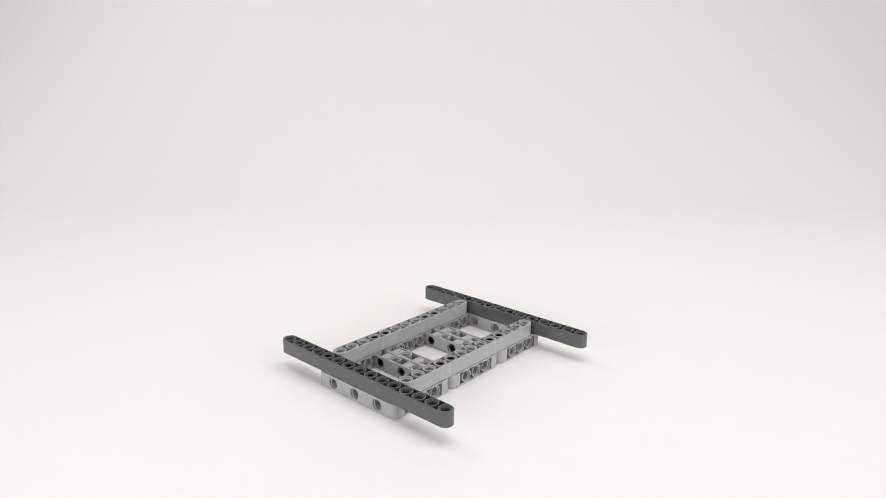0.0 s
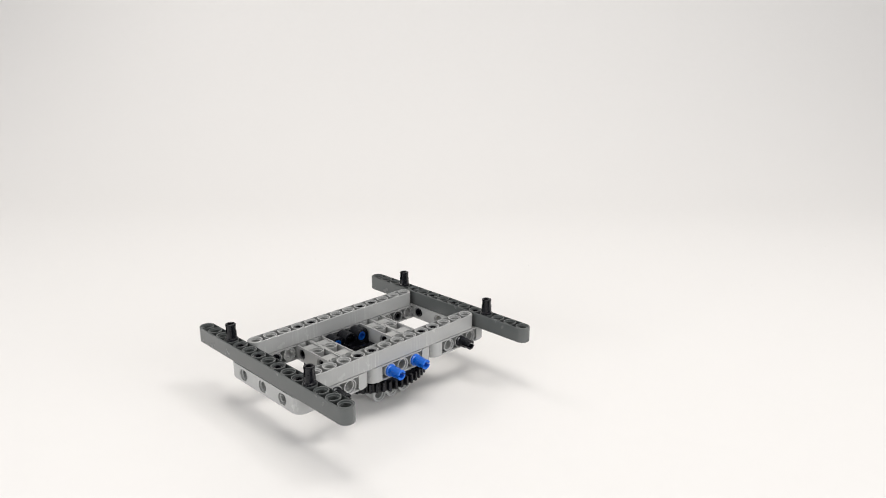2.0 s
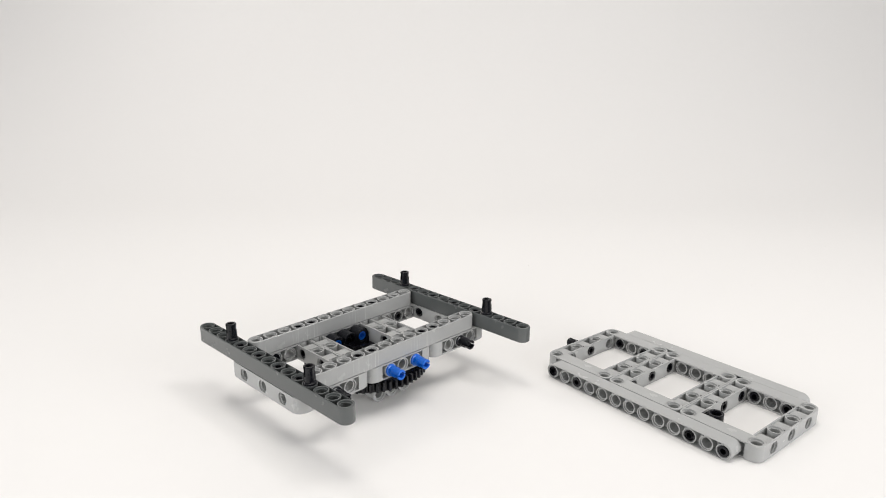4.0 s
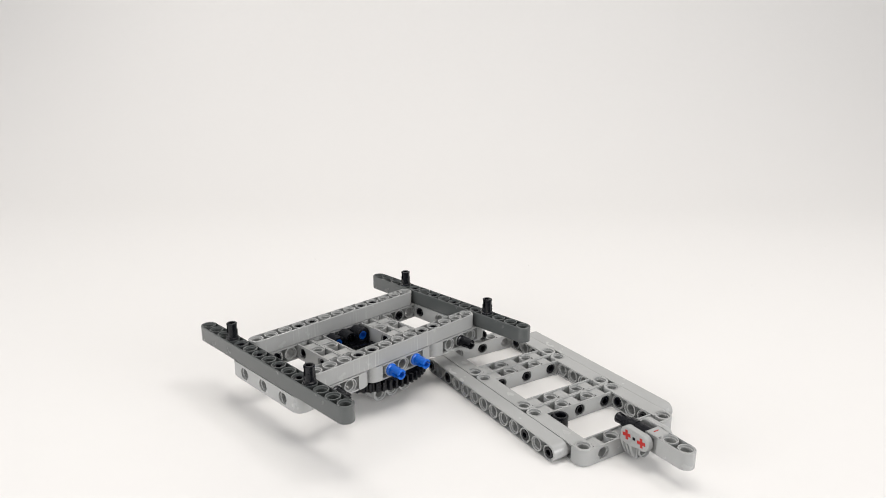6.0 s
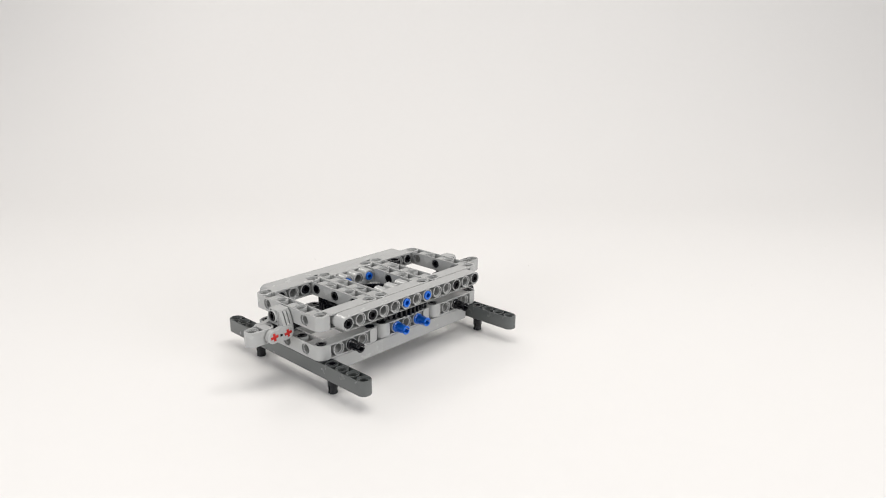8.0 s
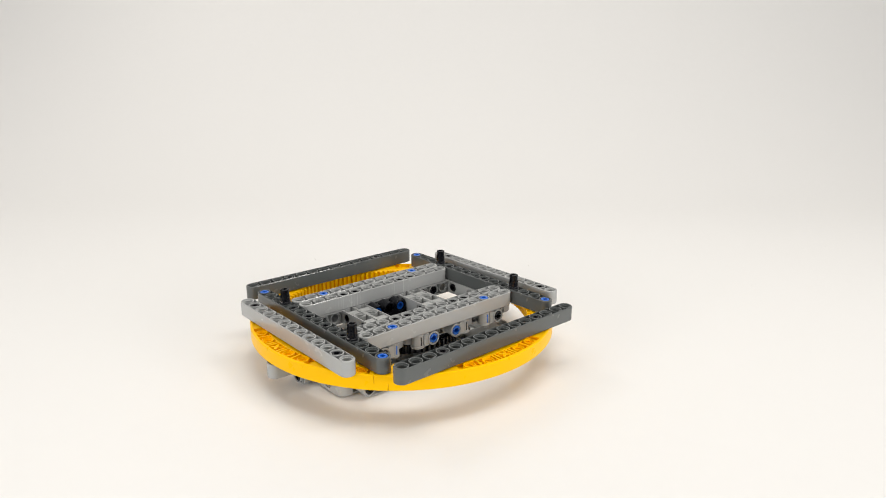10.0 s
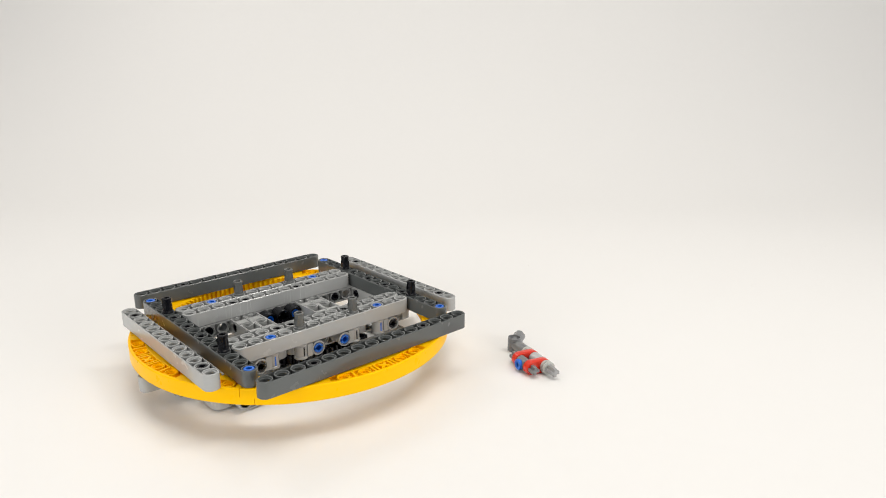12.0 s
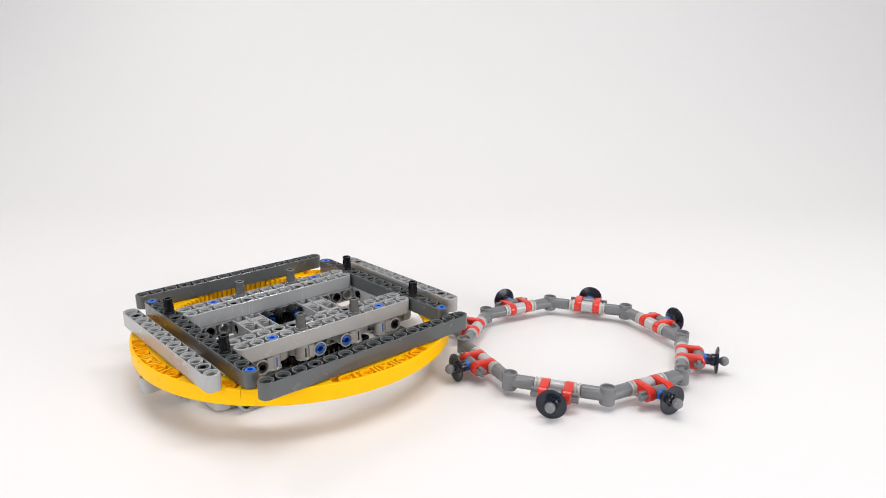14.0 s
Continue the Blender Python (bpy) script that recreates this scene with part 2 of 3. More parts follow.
def block_mesh():
    """Three holes in a row along x, axis y, rising from z 0 to 1 with a lobed top."""
    bm = bmesh.new()
    for x in (-1, 0, 1):
        m = T(x, -0.5, 0.5) @ AY
        lathe(bm, [(0.295, 0.14), (0.365, 0.13), (0.375, 0.03), (0.47, 0.03), (0.50, 0.06), (0.50, 0.94), (0.47, 0.97), (0.375, 0.97), (0.365, 0.87), (0.295, 0.86)], m, 26)
        for q in (-1, 1):
            box(bm, x + min(0.30 * q, 0.5 * q), x + max(0.30 * q, 0.5 * q), -0.465, 0.465, -0.02, 0.34)
    box(bm, -1.49, 1.49, -0.455, 0.455, -0.03, 0.13)
    return bm


def turntable(parent):
    gear = part("gear_ring", gear_mesh(), BLACK, parent, "black toothed turntable ring")
    bm = bmesh.new()
    lathe(bm, [(1.62, -0.80), (3.3, -0.80), (3.3, -0.93), (3.24, -0.99), (1.68, -0.99), (1.62, -0.95)], I4, 64)
    part("disc", bm, LIGHT, gear, "light gray turntable disc")
    for s in (-1, 1):
        part("block", block_mesh() if "blockL" not in MESHES else None, LIGHT, gear, "light gray block with three holes", T(0, 2 * s, -0.99) @ DOWN, "blockL")
        part("block", block_mesh() if "blockB" not in MESHES else None, BLACK, gear, "black block with three holes", T(0, 2 * s, 0), "blockB")
    return gear


def connector_mesh():
    """Two crossing round holes: one upright at x 0, one along y at x 1."""
    bm = bmesh.new()
    lathe(bm, [(0.300, 0.13), (0.372, 0.12), (0.382, 0.015), (0.45, 0.015), (0.45, 0.13), (0.405, 0.17), (0.405, 0.83), (0.45, 0.87), (0.45, 0.985), (0.382, 0.985), (0.372, 0.88), (0.300, 0.87)], I4, 24)
    lathe(bm, [(0.300, 0.13), (0.372, 0.12), (0.382, 0.01), (0.455, 0.01), (0.465, 0.03), (0.465, 0.12), (0.43, 0.16), (0.43, 0.84), (0.465, 0.88), (0.465, 0.97), (0.455, 0.99), (0.382, 0.99), (0.372, 0.88), (0.300, 0.87)], T(1, -0.5, 0.5) @ AY, 26)
    box(bm, 0.25, 0.64, -0.42, 0.42, 0.05, 0.95, I4, 0.05)
    return bm


def build_chassis():
    ch = thing("chassis", "gray studless beam chassis of three frames with black turntable", "toy chassis")
    frames_on(ch)
    for v in (0, 6):
        beam(13, WORN, ch, hole(1, v, 1), "light gray beam with fine scratches")
        for u in (4, 5, 9, 10):
            plug(ch, hole(u, v, 0.95))
            plug(ch, hole(u, v, 0.94) @ DOWN)
    for u in (0, 14):
        beam(15, DARK, ch, hole(u, -4, 1) @ QUARTER, "dark gray beam with fifteen holes")
        for v in (0, 2, 4, 6):
            plug(ch, hole(u, v, 0.95))
            plug(ch, hole(u, v, 0.94) @ DOWN)
        for v in (-1, 7):
            put(pin(ch, hole(u, v, 2)), 0.1)
    for u in (4.5, 9.5):
        for v in (1, 3, 5):
            plug(ch, hole(u - 0.9, v, 0.5) @ AX)
            plug(ch, hole(u + 0.9, v, 0.5) @ AX.inverted())
    put(turntable(ch), 0.3)
    for u in (6, 8):
        put(pin(ch, hole(u, 6.5, 0.5) @ OUT_N, BLUE, 1.9, 1.0, "bright blue pin"), 0.4)
        put(pin(ch, hole(u, -0.5, 0.5) @ OUT_F, BLUE, 1.9, 1.0, "bright blue pin"), 0.4)
    for u in (2, 12):
        put(pin(ch, hole(u, 6.5, 0.5) @ OUT_N), 0.5)
        put(pin(ch, hole(u, -0.5, 0.5) @ OUT_F), 0.5)
    put(pin(ch, hole(14.5, 1, 0.5) @ OUT_E), 0.5)
    # outer pair of beams on crossing connectors, added later
    for v, s in ((7, 1), (-1, -1)):
        for u, w, t in ((3, 2, 8.5), (5, 6, 8.4), (9, 8, 8.4), (11, 12, 8.5)):
            m = hole(u, v) if w > u else hole(u, v) @ Matrix.Rotation(radians(180), 4, "Z")
            con = put(part("connector", connector_mesh() if "conn" not in MESHES else None, LIGHT, ch, "", m, "conn"), t)
            # Blue strips carry the pin's colour; black ones paint the slit's dark inside.
            tint = BLUE if t > 8.45 else BLACK
            bm = bmesh.new()
            for y in (-0.404, 0.404):
                box(bm, -0.045, 0.045, y - 0.006, y + 0.006, 0.20, 0.80)
            part("slot", bm, tint, con, "narrow strip painted as the inside of an upright slit", I4, "connslot" + tint.name)
        put(beam(13, LIGHT, ch, hole(1, v, 1)), 9.0)
        for u in (3, 11):
            put(plug(ch, hole(u, v, 1.03), BLUE), 9.1)
        for u in (5, 9):
            put(pin(ch, hole(u, v, 2), SLATE, 1.0, 1.0, "dark gray pin"), 10.1)
    for u in (0, 14):
        for v in (-4, 10):
            put(plug(ch, hole(u, v, 1.03), BLUE), 9.8)
    return ch


# ---- the platform: three frames with a side-holed beam along each side ----




def platform_end(parent, side, reach, t):
    turn = I4 if side > 0 else Matrix.Rotation(radians(180), 4, "Z")
    base = (T(7.5, 0, 0) if side > 0 else T(-7.5, 0, 0)) @ turn
    bm = bmesh.new()
    tube(bm, T(0.02, 0, 0.5) @ AX)
    cheeks = []
    for s in (-1, 1):
        side_bm = bmesh.new()
        y0, y1 = (0.53, 0.95) if s > 0 else (-0.95, -0.53)
        for x in (0.5, 1.5):
            solid(side_bm, [(0.40, y0), (0.45, y0 + 0.05), (0.45, y1 - 0.05), (0.40, y1)], T(x, 0, 1.5) @ AY, 22)
        box(side_bm, 0.5, 1.5, y0 + 0.02, y1 - 0.02, 1.07, 1.93, I4, 0.03)
        poly = [(0.06, 1.02), (0.06, 1.50), (1.50, 1.50), (1.30, 1.10), (0.78, 0.98)]
        vs = loops(side_bm, [[(x, y, z) for x, z in poly] for y in (y0 + 0.03, y1 - 0.03)], I4, True, False)
        side_bm.faces.new(vs[0])
        side_bm.faces.new(list(reversed(vs[1])))
        box(side_bm, 0.05, 0.74, min(0.42 * s, 0.90 * s), max(0.42 * s, 0.90 * s), 0.98, 1.16, I4, 0.03)
        box(side_bm, 0.05, 0.88, min(0.37 * s, 0.46 * s), max(0.37 * s, 0.46 * s), 0.10, 1.10, I4, 0.02)
        for x0, x1 in ((0.06, 0.25), (0.33, 0.51), (0.59, 0.80)):
            wedge = [(0.42, 0.14), (0.56, 0.18), (0.90, 0.98), (0.86, 1.06), (0.42, 1.06)]
            vs = loops(side_bm, [[(x, y * s, z) for y, z in wedge] for x in (x0, x1)], I4, True, False)
            side_bm.faces.new(vs[0])
            side_bm.faces.new(list(reversed(vs[1])))
        cheeks.append(side_bm)
    box(bm, 0.04, 0.86, -0.45, 0.45, 0.88, 1.08, I4, 0.03)
    box(bm, 0.04, 0.86, -0.45, 0.45, 0.05, 0.13, I4, 0.02)
    body = put(part("end_connector", bm, LIGHT, parent, "light gray forked connector", base), t)
    for side_bm in cheeks:
        part("cheek", side_bm, LIGHT, body, "ribbed side plate of the connector")
    for s in (-1, 1):
        for x in (0.5, 1.5):
            part("axle", cross_mesh(0.25, 0.27, 0.095) if "redend" not in MESHES else None, CRIMSON, body, "red axle end",
                 T(x, 0.74 * s, 1.5) @ (AY if s > 0 else AY.inverted()) @ Matrix.Rotation(radians(9), 4, "Z"), "redend")
    beam(2, LIGHT, body, T(reach - 1, 0, 1), "short light gray beam")
    bm = bmesh.new()
    box(bm, 1.30, reach - 0.60 if side < 0 else reach - 1.42, -0.478, 0.478, 1.02, 1.982 + (0.006 if side < 0 else 0), I4, 0.02)
    if side > 0:
        for y in (-0.452, 0.452):
            box(bm, 1.30, reach - 0.98, y - 0.026, y + 0.026, 1.02, 1.982)
    part("core", bm, LIGHT, body)
    bm = bmesh.new()
    box(bm, 1.56, 1.62, -0.16, 0.16, 1.95, 1.998)
    part("axle", bm, CRIMSON, body, "red axle seen through the core")
    # Thin black boxes paint the shade of a square notch in each plate.
    for y in (-0.95, 0.95):
        bm = bmesh.new()
        box(bm, 0.92, 1.08, y - 0.01, y + 0.01, 1.43, 1.57)
        part("slot", bm, BLACK, body, "black patch painting the shade of a square notch")
    bm = bmesh.new()
    solid(bm, [(0.36, -0.12), (0.43, -0.08), (0.43, 0.35), (0.38, 0.37), (0.38, 0.43), (0.43, 0.45), (0.43, 1.30), (0.36, 1.34)], T(0, 0, 1.5) @ AX, 24)
    part("sleeve", bm, BLACK, body, "glossy black sleeve")
    pin(body, T(0.05, 0, 1.5) @ AX.inverted(), BLACK, 1.2, 1.1, "black pin")
    pin(body, T(-0.2, 0, 0.5) @ AX, BLACK, 0.8, 0.8, "black pin")
    return body


def build_platform():
    pl = thing("platform", "light gray platform of three joined frames with side beams", "toy platform")
    fr = []
    for k, t in ((1, 2.4), (0, 2.7), (2, 2.8)):
        fr.append(put(part("frame", None, LIGHT, pl, "", T(-5 + 5 * k, 0, 0), "frame"), t))
    for y in (-2, 0, 2):
        put(pin(pl, T(-2.5, y, 0.5) @ AX.inverted()), 2.5)
        put(pin(pl, T(2.5, y, 0.5) @ AX), 2.6)
    # black sleeve standing in the inner corner of the last frame
    bm = bmesh.new()
    lathe(bm, [(0.3, 0.02), (0.45, 0.02), (0.45, 1.05), (0.42, 1.08), (0.33, 1.08), (0.3, 1.04)], I4, 24)
    put(part("sleeve", bm, BLACK, pl, "black round sleeve", T(4.1, -2.05, 0)), 2.9)
    for x, y, s, t in ((-6, 3.5, 1, 3.0), (-4, 3.5, 1, 3.1), (-6, -3.5, -1, 3.2), (-4, -3.5, -1, 3.2), (4, 3.5, 1, 3.4), (6, 3.5, 1, 3.4), (4, -3.5, -1, 3.4), (6, -3.5, -1, 3.4)):
        put(pin(pl, T(x, y, 0.5) @ (OUT_F if s > 0 else OUT_N)), t)
    put(pin(pl, T(-7.5, 0, 0.5) @ AX.inverted()), 3.2)
    for s, t in ((-1, 3.7), (1, 3.9)):
        put(beam(13, LIGHT, pl, T(-6, 4 * s, 0.5) @ Matrix.Rotation(radians(90), 4, "X") @ T(0, 0, -0.5), "", "beam13" + LIGHT.name), t)
    for s in (-1, 1):
        for x in (-6, -4, 4, 6):
            put(plug(pl, T(x, 3.55 * s, 0.5) @ (OUT_F if s > 0 else OUT_N)), 3.9)
        for x in (-1, 1):
            put(plug(pl, T(x, 3.6 * s, 0.5) @ (OUT_F if s > 0 else OUT_N), BLUE), 7.9)
    for s in (-1, 1):
        for x in (-1, 1):
            put(plug(pl, T(x, 2.4 * s, 0.5) @ (OUT_N if s > 0 else OUT_F), BLUE), 8.0)
    platform_end(pl, 1, 3.5, 4.4)
    platform_end(pl, -1, 2.5, 4.8)
    return pl


# ---- yellow ring of four curved racks with a square of beams on it ----


def rack_mesh():
    """A quarter of the ring, half-lapped at its ends: a gutter with holes, bars and a cross, teeth inside."""
    bm = bmesh.new()
    lap, pitch = 4.4, 7.6
    lathe(bm, [(8.95, 2.02), (10.40, 2.02), (10.45, 2.07), (10.45, 2.45), (8.95, 2.44)], I4, 48, 0.08, 89.92)
    lathe(bm, [(9.40, 2.45), (10.45, 2.45), (10.45, 2.95), (10.41, 2.99), (10.29, 2.99), (10.27, 2.74), (9.53, 2.74), (9.51, 2.96), (9.42, 2.96)], I4, 48, 0.08 - lap, 89.92 - lap)
    lathe(bm, [(8.95, 2.45), (9.41, 2.45), (9.41, 2.93), (9.0, 2.93), (8.95, 2.89)], I4, 48, 0.08, 89.92)
    mid = 45 - lap / 2
    for a0, a1 in ((0.08 - lap, mid - 5.4 * pitch), (mid - 4.5 * pitch, mid - 2.6 * pitch), (mid + 2.6 * pitch, mid + 4.5 * pitch), (mid + 5.4 * pitch, 89.92 - lap)):
        lathe(bm, [(9.46, 2.6), (10.30, 2.6), (10.30, 2.955), (9.46, 2.955)], I4, 8, a0, a1)
    for i in (-5, -2, -1, 1, 2, 5):
        m = Matrix.Rotation(radians(mid + pitch * i), 4, "Z") @ T(9.90, 0, 0)
        lathe(bm, [(0.27, 2.5), (0.385, 2.5), (0.385, 2.95), (0.37, 2.965), (0.33, 2.965), (0.32, 2.85), (0.27, 2.84)], m, 20)
    for i in (-1.5, -0.56, -0.38, 0.38, 0.56, 1.5):
        m = Matrix.Rotation(radians(mid + pitch * i), 4, "Z") @ T(9.90, 0, 0)
        box(bm, -0.38, 0.38, -0.06, 0.06, 2.6, 2.955, m)
    m = Matrix.Rotation(radians(mid), 4, "Z") @ T(9.90, 0, 0)
    for q in (45, -45):
        box(bm, -0.36, 0.36, -0.08, 0.08, 2.6, 2.95 + 0.0002 * (q + 45), m @ Matrix.Rotation(radians(q), 4, "Z"))
    for i in range(35):
        box(bm, 8.70, 8.97, -0.10, 0.10, 2.04, 2.90, Matrix.Rotation(radians(90 / 35 * (i + 0.5)), 4, "Z"), 0.03)
    return bm


def build_ring():
    rg = thing("rack_ring", "yellow ring of four curved racks carrying a square of beams", "gear ring")
    for k in range(4):
        put(part("curved_rack", rack_mesh() if "rack" not in MESHES else None, YELLOW, rg, "yellow curved rack with inner teeth",
                 Matrix.Rotation(radians(90 * k + 47), 4, "Z"), "rack"), 9.2 + 0.1 * k)
    for s, t in ((-1, 9.7), (1, 9.75)):
        put(beam(15, DARK, rg, T(-7, 8.75 * s, 3), "dark gray beam with fifteen holes"), t)
        put(beam(13, LIGHT, rg, T(8.75 * s, -6, 3) @ Matrix.Rotation(radians(90), 4, "Z"), "light gray beam with thirteen holes"), t + 0.1)
        for y in (-5, 5):
            put(plug(rg, T(8.75 * s, y, 3.0)), t + 0.1)
        for x in (-4, 4):
            put(plug(rg, T(x, 8.75 * s, 3.0)), t)
    return rg


# ---- ring of eight wheels on jointed links ----
R8 = 7.80
ZR = 0.95


def pivot_mesh():
    """An angled connector: upright hole at the corner, an arm to each side."""
    bm = bmesh.new()
    lathe(bm, [(0.300, -0.42), (0.372, -0.43), (0.382, -0.56), (0.455, -0.56), (0.475, -0.53), (0.475, 0.50), (0.455, 0.52), (0.385, 0.52), (0.372, 0.40), (0.300, 0.39)], I4, 28)
    rings = []
    for s, ds in ((-1, (1.56, 1.53, 0.5)), (0, (0,)), (1, (0.5, 1.53, 1.56))):
        for d in ds:
            ring = []
            for i in range(32):
                a = radians(360 * i / 32)
                r = 0.385 if d > 1.55 else 0.395 if i % 8 in (4, 5) else 0.425
                if s:
                    c, n = Vector((-0.3827, 0.9239 * s, 0)), Vector((0.9239, 0.3827 * s, 0))
                    p = c * d + n * (r * math.cos(a))
                else:
                    p = Vector((r * math.cos(a) / 0.9239, 0, 0))
                ring.append((p.x, p.y, r * math.sin(a)))
            rings.append(ring)
    vs = loops(bm, rings, I4, True, False)
    bm.faces.new(list(reversed(vs[0])))
    bm.faces.new(vs[-1])
    return bm


def link_mesh():
    """A flat red link with two ends, from the main axle outwards."""
    bm = bmesh.new()
    pts = stadium(1.0, 0.46)
    rings = [[(x * (0.97 if i in (0, 3) else 1), y * (0.95 if i in (0, 3) else 1), z) for x, y in pts] for i, z in enumerate((-0.26, -0.22, 0.22, 0.26))]
    vs = loops(bm, rings, I4, True, False)
    bm.faces.new(list(reversed(vs[0])))
    bm.faces.new(vs[-1])
    return bm


def build_wheel_ring():
    wr = thing("wheel_ring", "octagonal chain of red and gray links with eight black wheels", "wheel ring")
    d = R8 * math.cos(radians(22.5))
    for k in range(8):
        # units follow one another clockwise from the first
        a = 205.3 - 45 * k
        t = 11.8 if k == 0 else (12.2, 12.3, 12.4, 12.5, 12.6, 12.7, 12.8)[k - 1]
        slack = {0: (0.0039, -0.0012, 0), 1: (0.0017, -0.0010, 0)}.get(k)
        base = Matrix.Rotation(radians(a), 4, "Z") @ T(d, 0, ZR)
        bm = bmesh.new()
        solid(bm, [(0.40, -0.44), (0.43, -0.42), (0.43, 0.42), (0.40, 0.44)], AY, 20)
        sleeve = put(part("axle_sleeve", bm, SILVER, wr, "smooth light gray sleeve", base, "sleeve"), t, slack)
        for s in (-1, 1):
            bm = bmesh.new()
            lathe(bm, [(0.2, 0.98), (0.44, 0.98), (0.46, 1.02), (0.46, 1.14), (0.38, 1.17), (0.38, 1.24), (0.46, 1.27), (0.46, 1.38), (0.2, 1.40)], AY, 24)
            part("bush", bm, PALE, sleeve, "pale gray bush", I4 if s > 0 else Matrix.Rotation(radians(180), 4, "Z"), "bush")
        part("axle", cross_mesh(4.4) if "chainaxle" not in MESHES else None, AXLE, sleeve, "gray cross axle", T(0, -2.2, 0) @ AY, "chainaxle")
        for s in (-1, 1):
            link = part("link", link_mesh() if "link" not in MESHES else None, RED, sleeve, "glossy red link", T(0, 0.72 * s, 0) @ AY.inverted(), "link")
            if k == 0 and s < 0:
                put(link, 12.0)
        stub = part("stub_axle", cross_mesh(2.9) if "stub" not in MESHES else None, MID, sleeve, "gray cross axle", T(1.05, -1.45, 0) @ AY, "stub")
        bm = bmesh.new()
        solid(bm, [(0.40, -0.42), (0.40, 0.42)], T(1.05, 0, 0) @ AY, 18)
        solid(bm, [(0.36, 1.0), (0.36, 1.36), (0.25, 1.40)], AX, 18)
        hubx = part("hub", bm, MID, sleeve, "gray hub", I4, "hub")
        collar_bm = bmesh.new()
        lathe(collar_bm, [(0.16, 1.36), (0.34, 1.36), (0.36, 1.39), (0.36, 1.56), (0.33, 1.60), (0.20, 1.60), (0.16, 1.55)], AX, 22)
        collar = part("collar", collar_bm, BLUE, sleeve, "blue collar", I4, "collar")
        bm = bmesh.new()
        solid(bm, [(0.30, 1.52), (0.36, 1.54), (0.36, 1.72), (0.33, 1.74), (0.33, 1.80), (0.40, 1.84), (0.42, 2.05), (0.60, 2.08), (0.88, 2.16), (0.92, 2.22), (0.91, 2.27), (0.86, 2.28), (0.62, 2.20), (0.40, 2.17), (0.34, 2.22), (0.30, 2.34), (0.2, 2.36)], AX, 36)
        wheel = part("wheel", bm, NAVY, sleeve, "glossy black dished wheel", I4, "wheel")
        bm = bmesh.new()
        solid(bm, [(0.14, 2.30), (0.16, 2.42)] + [(0.32 * math.sin(radians(b)), 2.66 - 0.32 * math.cos(radians(b))) for b in range(25, 176, 15)], AX, 20)
        ball = part("ball", bm, MID, sleeve, "gray ball", I4, "ball")
        if k == 0:
            for o in (stub, hubx, collar):
                put(o, 11.9)
            for o in (wheel, ball):
                put(o, 12.1)
        pv = Matrix.Rotation(radians(a - 22.5), 4, "Z") @ T(R8, 0, ZR)
        put(part("pivot", pivot_mesh() if "pivot" not in MESHES else None, MID, wr, "dark gray angled connector", pv, "pivot"), 12.0 if k == 0 else t, slack)
    return wr


chassis = build_chassis()
platform = build_platform()
ring = build_ring()
wheels = build_wheel_ring()

# ---- what moves, and when ----
STEP = 1 / 30


def spot(x, y, yaw, layers=0.0):
    return pose(x, y, layers * M, 0, 0, yaw)


def turn_over(a, b, t, lift=0.07):
    """Rows that roll from pose a over the local x axis into pose b in a tenth of a second."""
    rows = []
    for i, f in enumerate((0.0, 1 / 3, 2 / 3, 1.0)):
        p = a.translation.lerp(b.translation, f) + Vector((0, 0, lift * math.sin(math.pi * f)))
        q = a.to_quaternion() @ Matrix.Rotation(radians(179.9 * f), 3, "X").to_quaternion()
        rows.append((t - 3 * STEP + i * STEP, Matrix.LocRotScale(p, q if f < 1 else b.to_quaternion(), None)))
    return rows


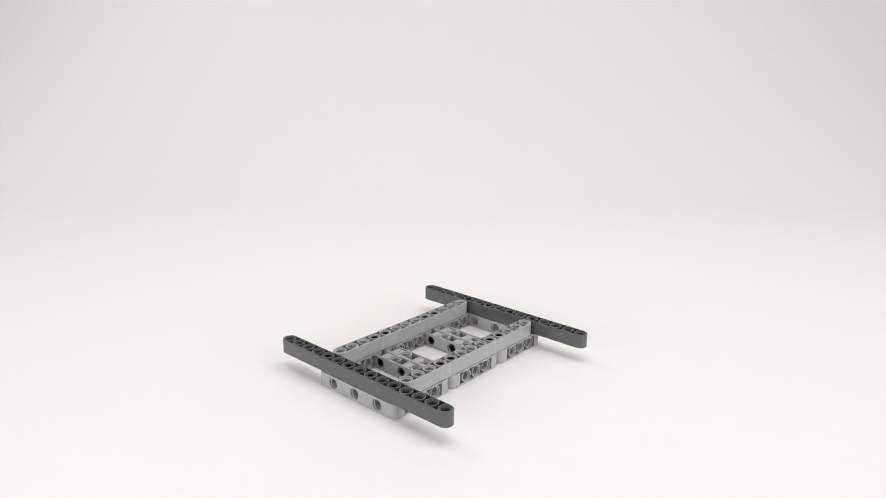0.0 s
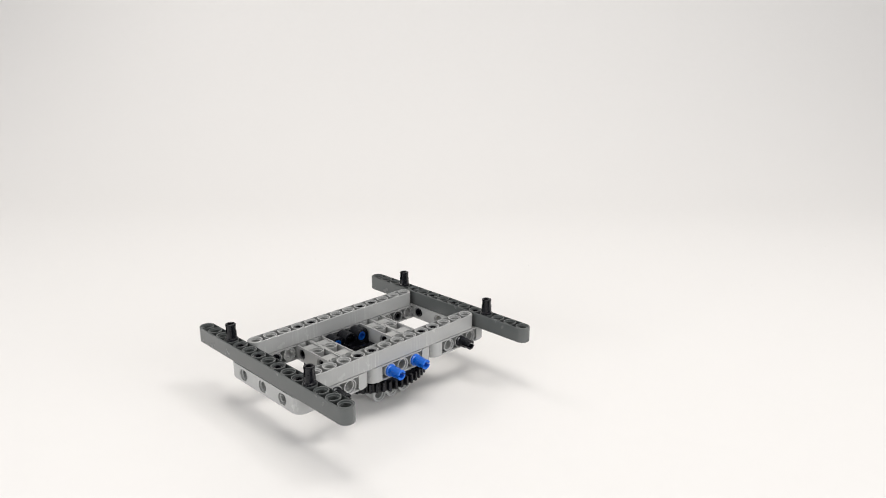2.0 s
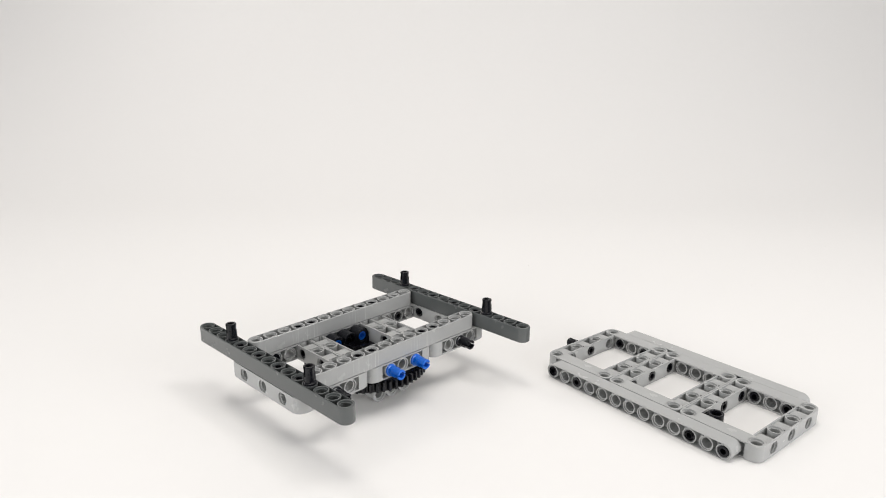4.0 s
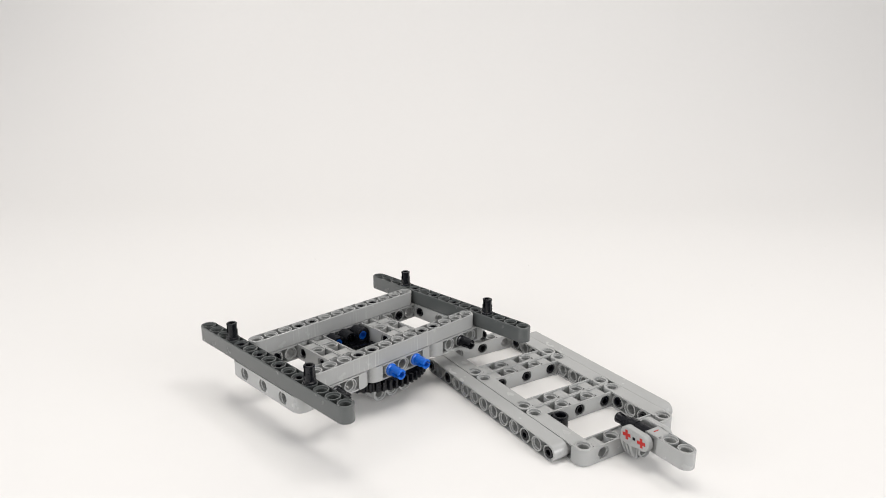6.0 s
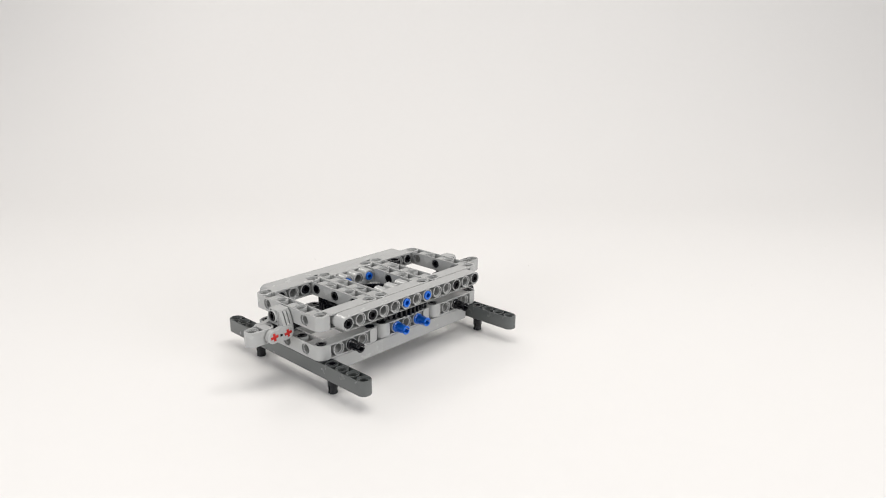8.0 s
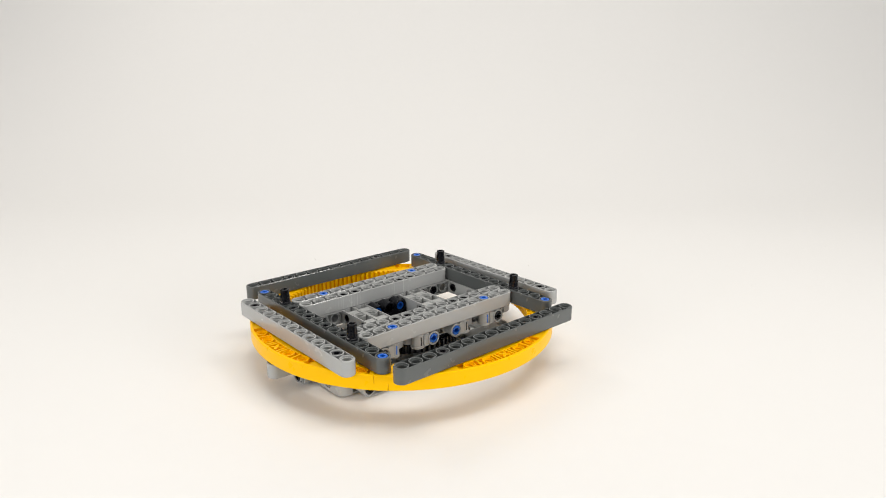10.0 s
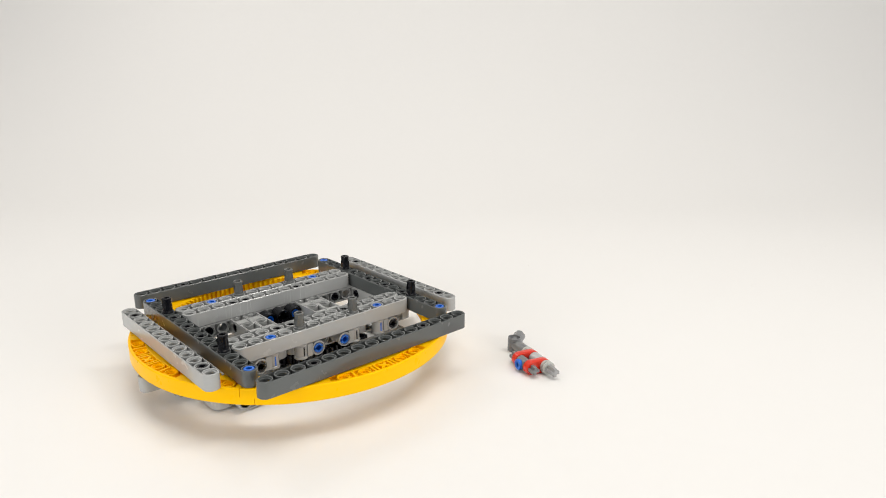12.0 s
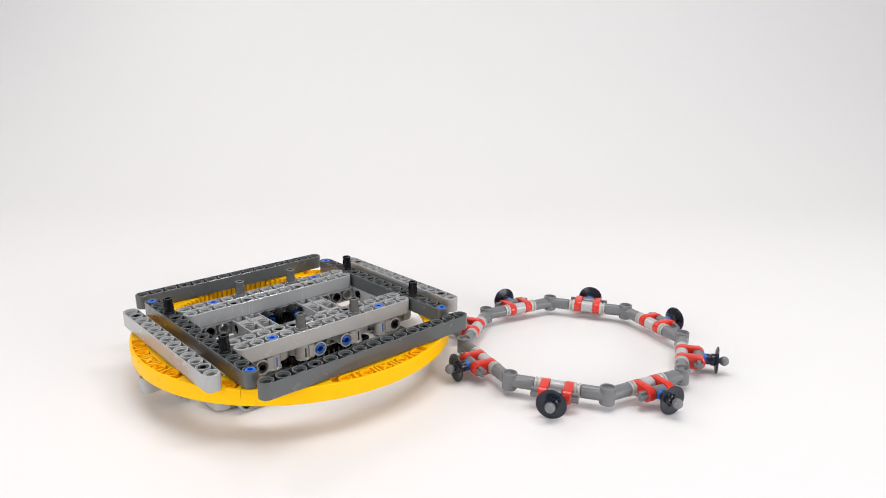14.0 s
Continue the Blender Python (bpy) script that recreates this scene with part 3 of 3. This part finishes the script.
def motions():
    over = Matrix.Rotation(radians(179.9), 4, "X")
    seat = [(10.3, -0.0223, 0.3675, 41.5), (10.5, -0.0328, 0.3634, 41.6), (11.0, -0.0639, 0.3597, 42.4), (11.3, -0.0808, 0.3540, 42.9),
            (12.0, -0.0808, 0.3540, 42.7), (13.0, -0.0797, 0.3530, 42.5), (14.0, -0.0797, 0.3530, 42.5)]
    c0 = spot(-0.0031, 0.3507, 48.24)
    c1 = spot(0.0016, 0.3238, 46.75, 2)
    c2 = spot(-0.0390, 0.3253, 45.6, 2)
    c2b = spot(-0.0387, 0.3261, 45.2, 2)
    c3 = spot(-0.0402, 0.3779, 47.1, 3) @ over
    c4 = spot(-0.0223, 0.3675, 41.5, 2)
    rows = [(0.0, c0), (0.2 + STEP, c0), (0.3, c1), (0.9, c1), (1.0, spot(-0.0014, 0.3231, 46.5, 2)), (1.5, spot(-0.0217, 0.3222, 46.0, 2)),
            (1.9, c2), (3.3, c2), (5.2, c2b)] + turn_over(c2b, c3, 6.4) + [(8.6, c3)]
    back = turn_over(c3, c4, 8.9)
    rows += back
    rows += [(t, spot(x, y, w, 2.14)) for t, x, y, w in seat]
    ways = {chassis: rows}
    walk(chassis, rows)

    p0 = spot(0.1160, 0.3172, -50.93)
    p1 = spot(0.0499, 0.3156, -58.28)
    p2 = spot(-0.0402, 0.3772, 47.4, 5) @ over
    rows = [(0.0, p0), (4.2, p0), (5.0, spot(0.081, 0.3140, -55.2)), (5.3, spot(0.0766, 0.3139, -55.4)), (5.5, spot(0.0671, 0.3141, -56.1)), (5.9, p1), (7.3, p1)]
    rows += [(7.3 + STEP, spot(0.03, 0.32, -30, 9) @ Matrix.Rotation(radians(60), 4, "X")), (7.3 + 2 * STEP, spot(-0.02, 0.35, 15, 11) @ Matrix.Rotation(radians(120), 4, "X")),
             (7.4, p2), (8.6, p2)]
    # the platform rolls over together with the chassis that it sits on
    hold = c3.inverted() @ p2
    rows += [(t, m @ hold) for t, m in back]
    rows += [(t, spot(x, y, w, 2.14) @ hold) for t, x, y, w in seat]
    ways[platform] = rows
    walk(platform, rows)

    ways[ring] = [(0.0, spot(-0.0223, 0.3675, 41.5)), (8.8, spot(-0.0223, 0.3675, 41.5, 0.14))] + [(t, spot(x, y, w, 0.14)) for t, x, y, w in seat]
    walk(ring, ways[ring])
    r0, r1 = spot(0.1021, 0.3715, 0.4), spot(0.1014, 0.3720, 0.0)
    ways[wheels] = [(0.0, r0), (12.7, r0), (12.8, r1), (13.15, r1), (13.5, spot(0.0888, 0.3676, 0.8)), (14.0, spot(0.0743, 0.3620, 1.5))]
    walk(wheels, ways[wheels])

    # loose pieces wait on the table beside the camera until they are fitted
    for i, (ob, t, early) in enumerate(LATE):
        root, chain = ob.parent, I4
        while root not in ways:
            chain = root.matrix_basis.copy() @ chain
            root = root.parent
        home = ob.matrix_basis.copy()
        rest = (ways[root][0][1] @ chain @ home)
        low = min((rest.to_3x3() @ Vector(c)).z for c in ob.bound_box)
        rest.translation = (0.45 + 0.10 * (i % 10), -0.15 - 0.07 * (i // 10), -low)
        stays = [(s, (m @ chain).inverted() @ rest) for s, m in ways[root] if s < t - STEP - 0.001]
        stays.append((t - STEP, stays[-1][1]))
        if early:
            loose = home.copy()
            loose.translation += Vector(early)
            way = [(t, loose), (12.7, loose), (12.8, home), (14.0, home)]
            if t < 12.1:
                # the first unit lies flat on the table until its wheel is on
                flat = loose.copy()
                flat.translation += Vector((-0.0026, 0.0, -0.0037))
                way = [(t, flat), (12.1 - STEP, flat), (12.1, loose)] + way[1:]
            walk(ob, stays + way)
        else:
            walk(ob, stays + [(t, home), (14.0, home)])


motions()
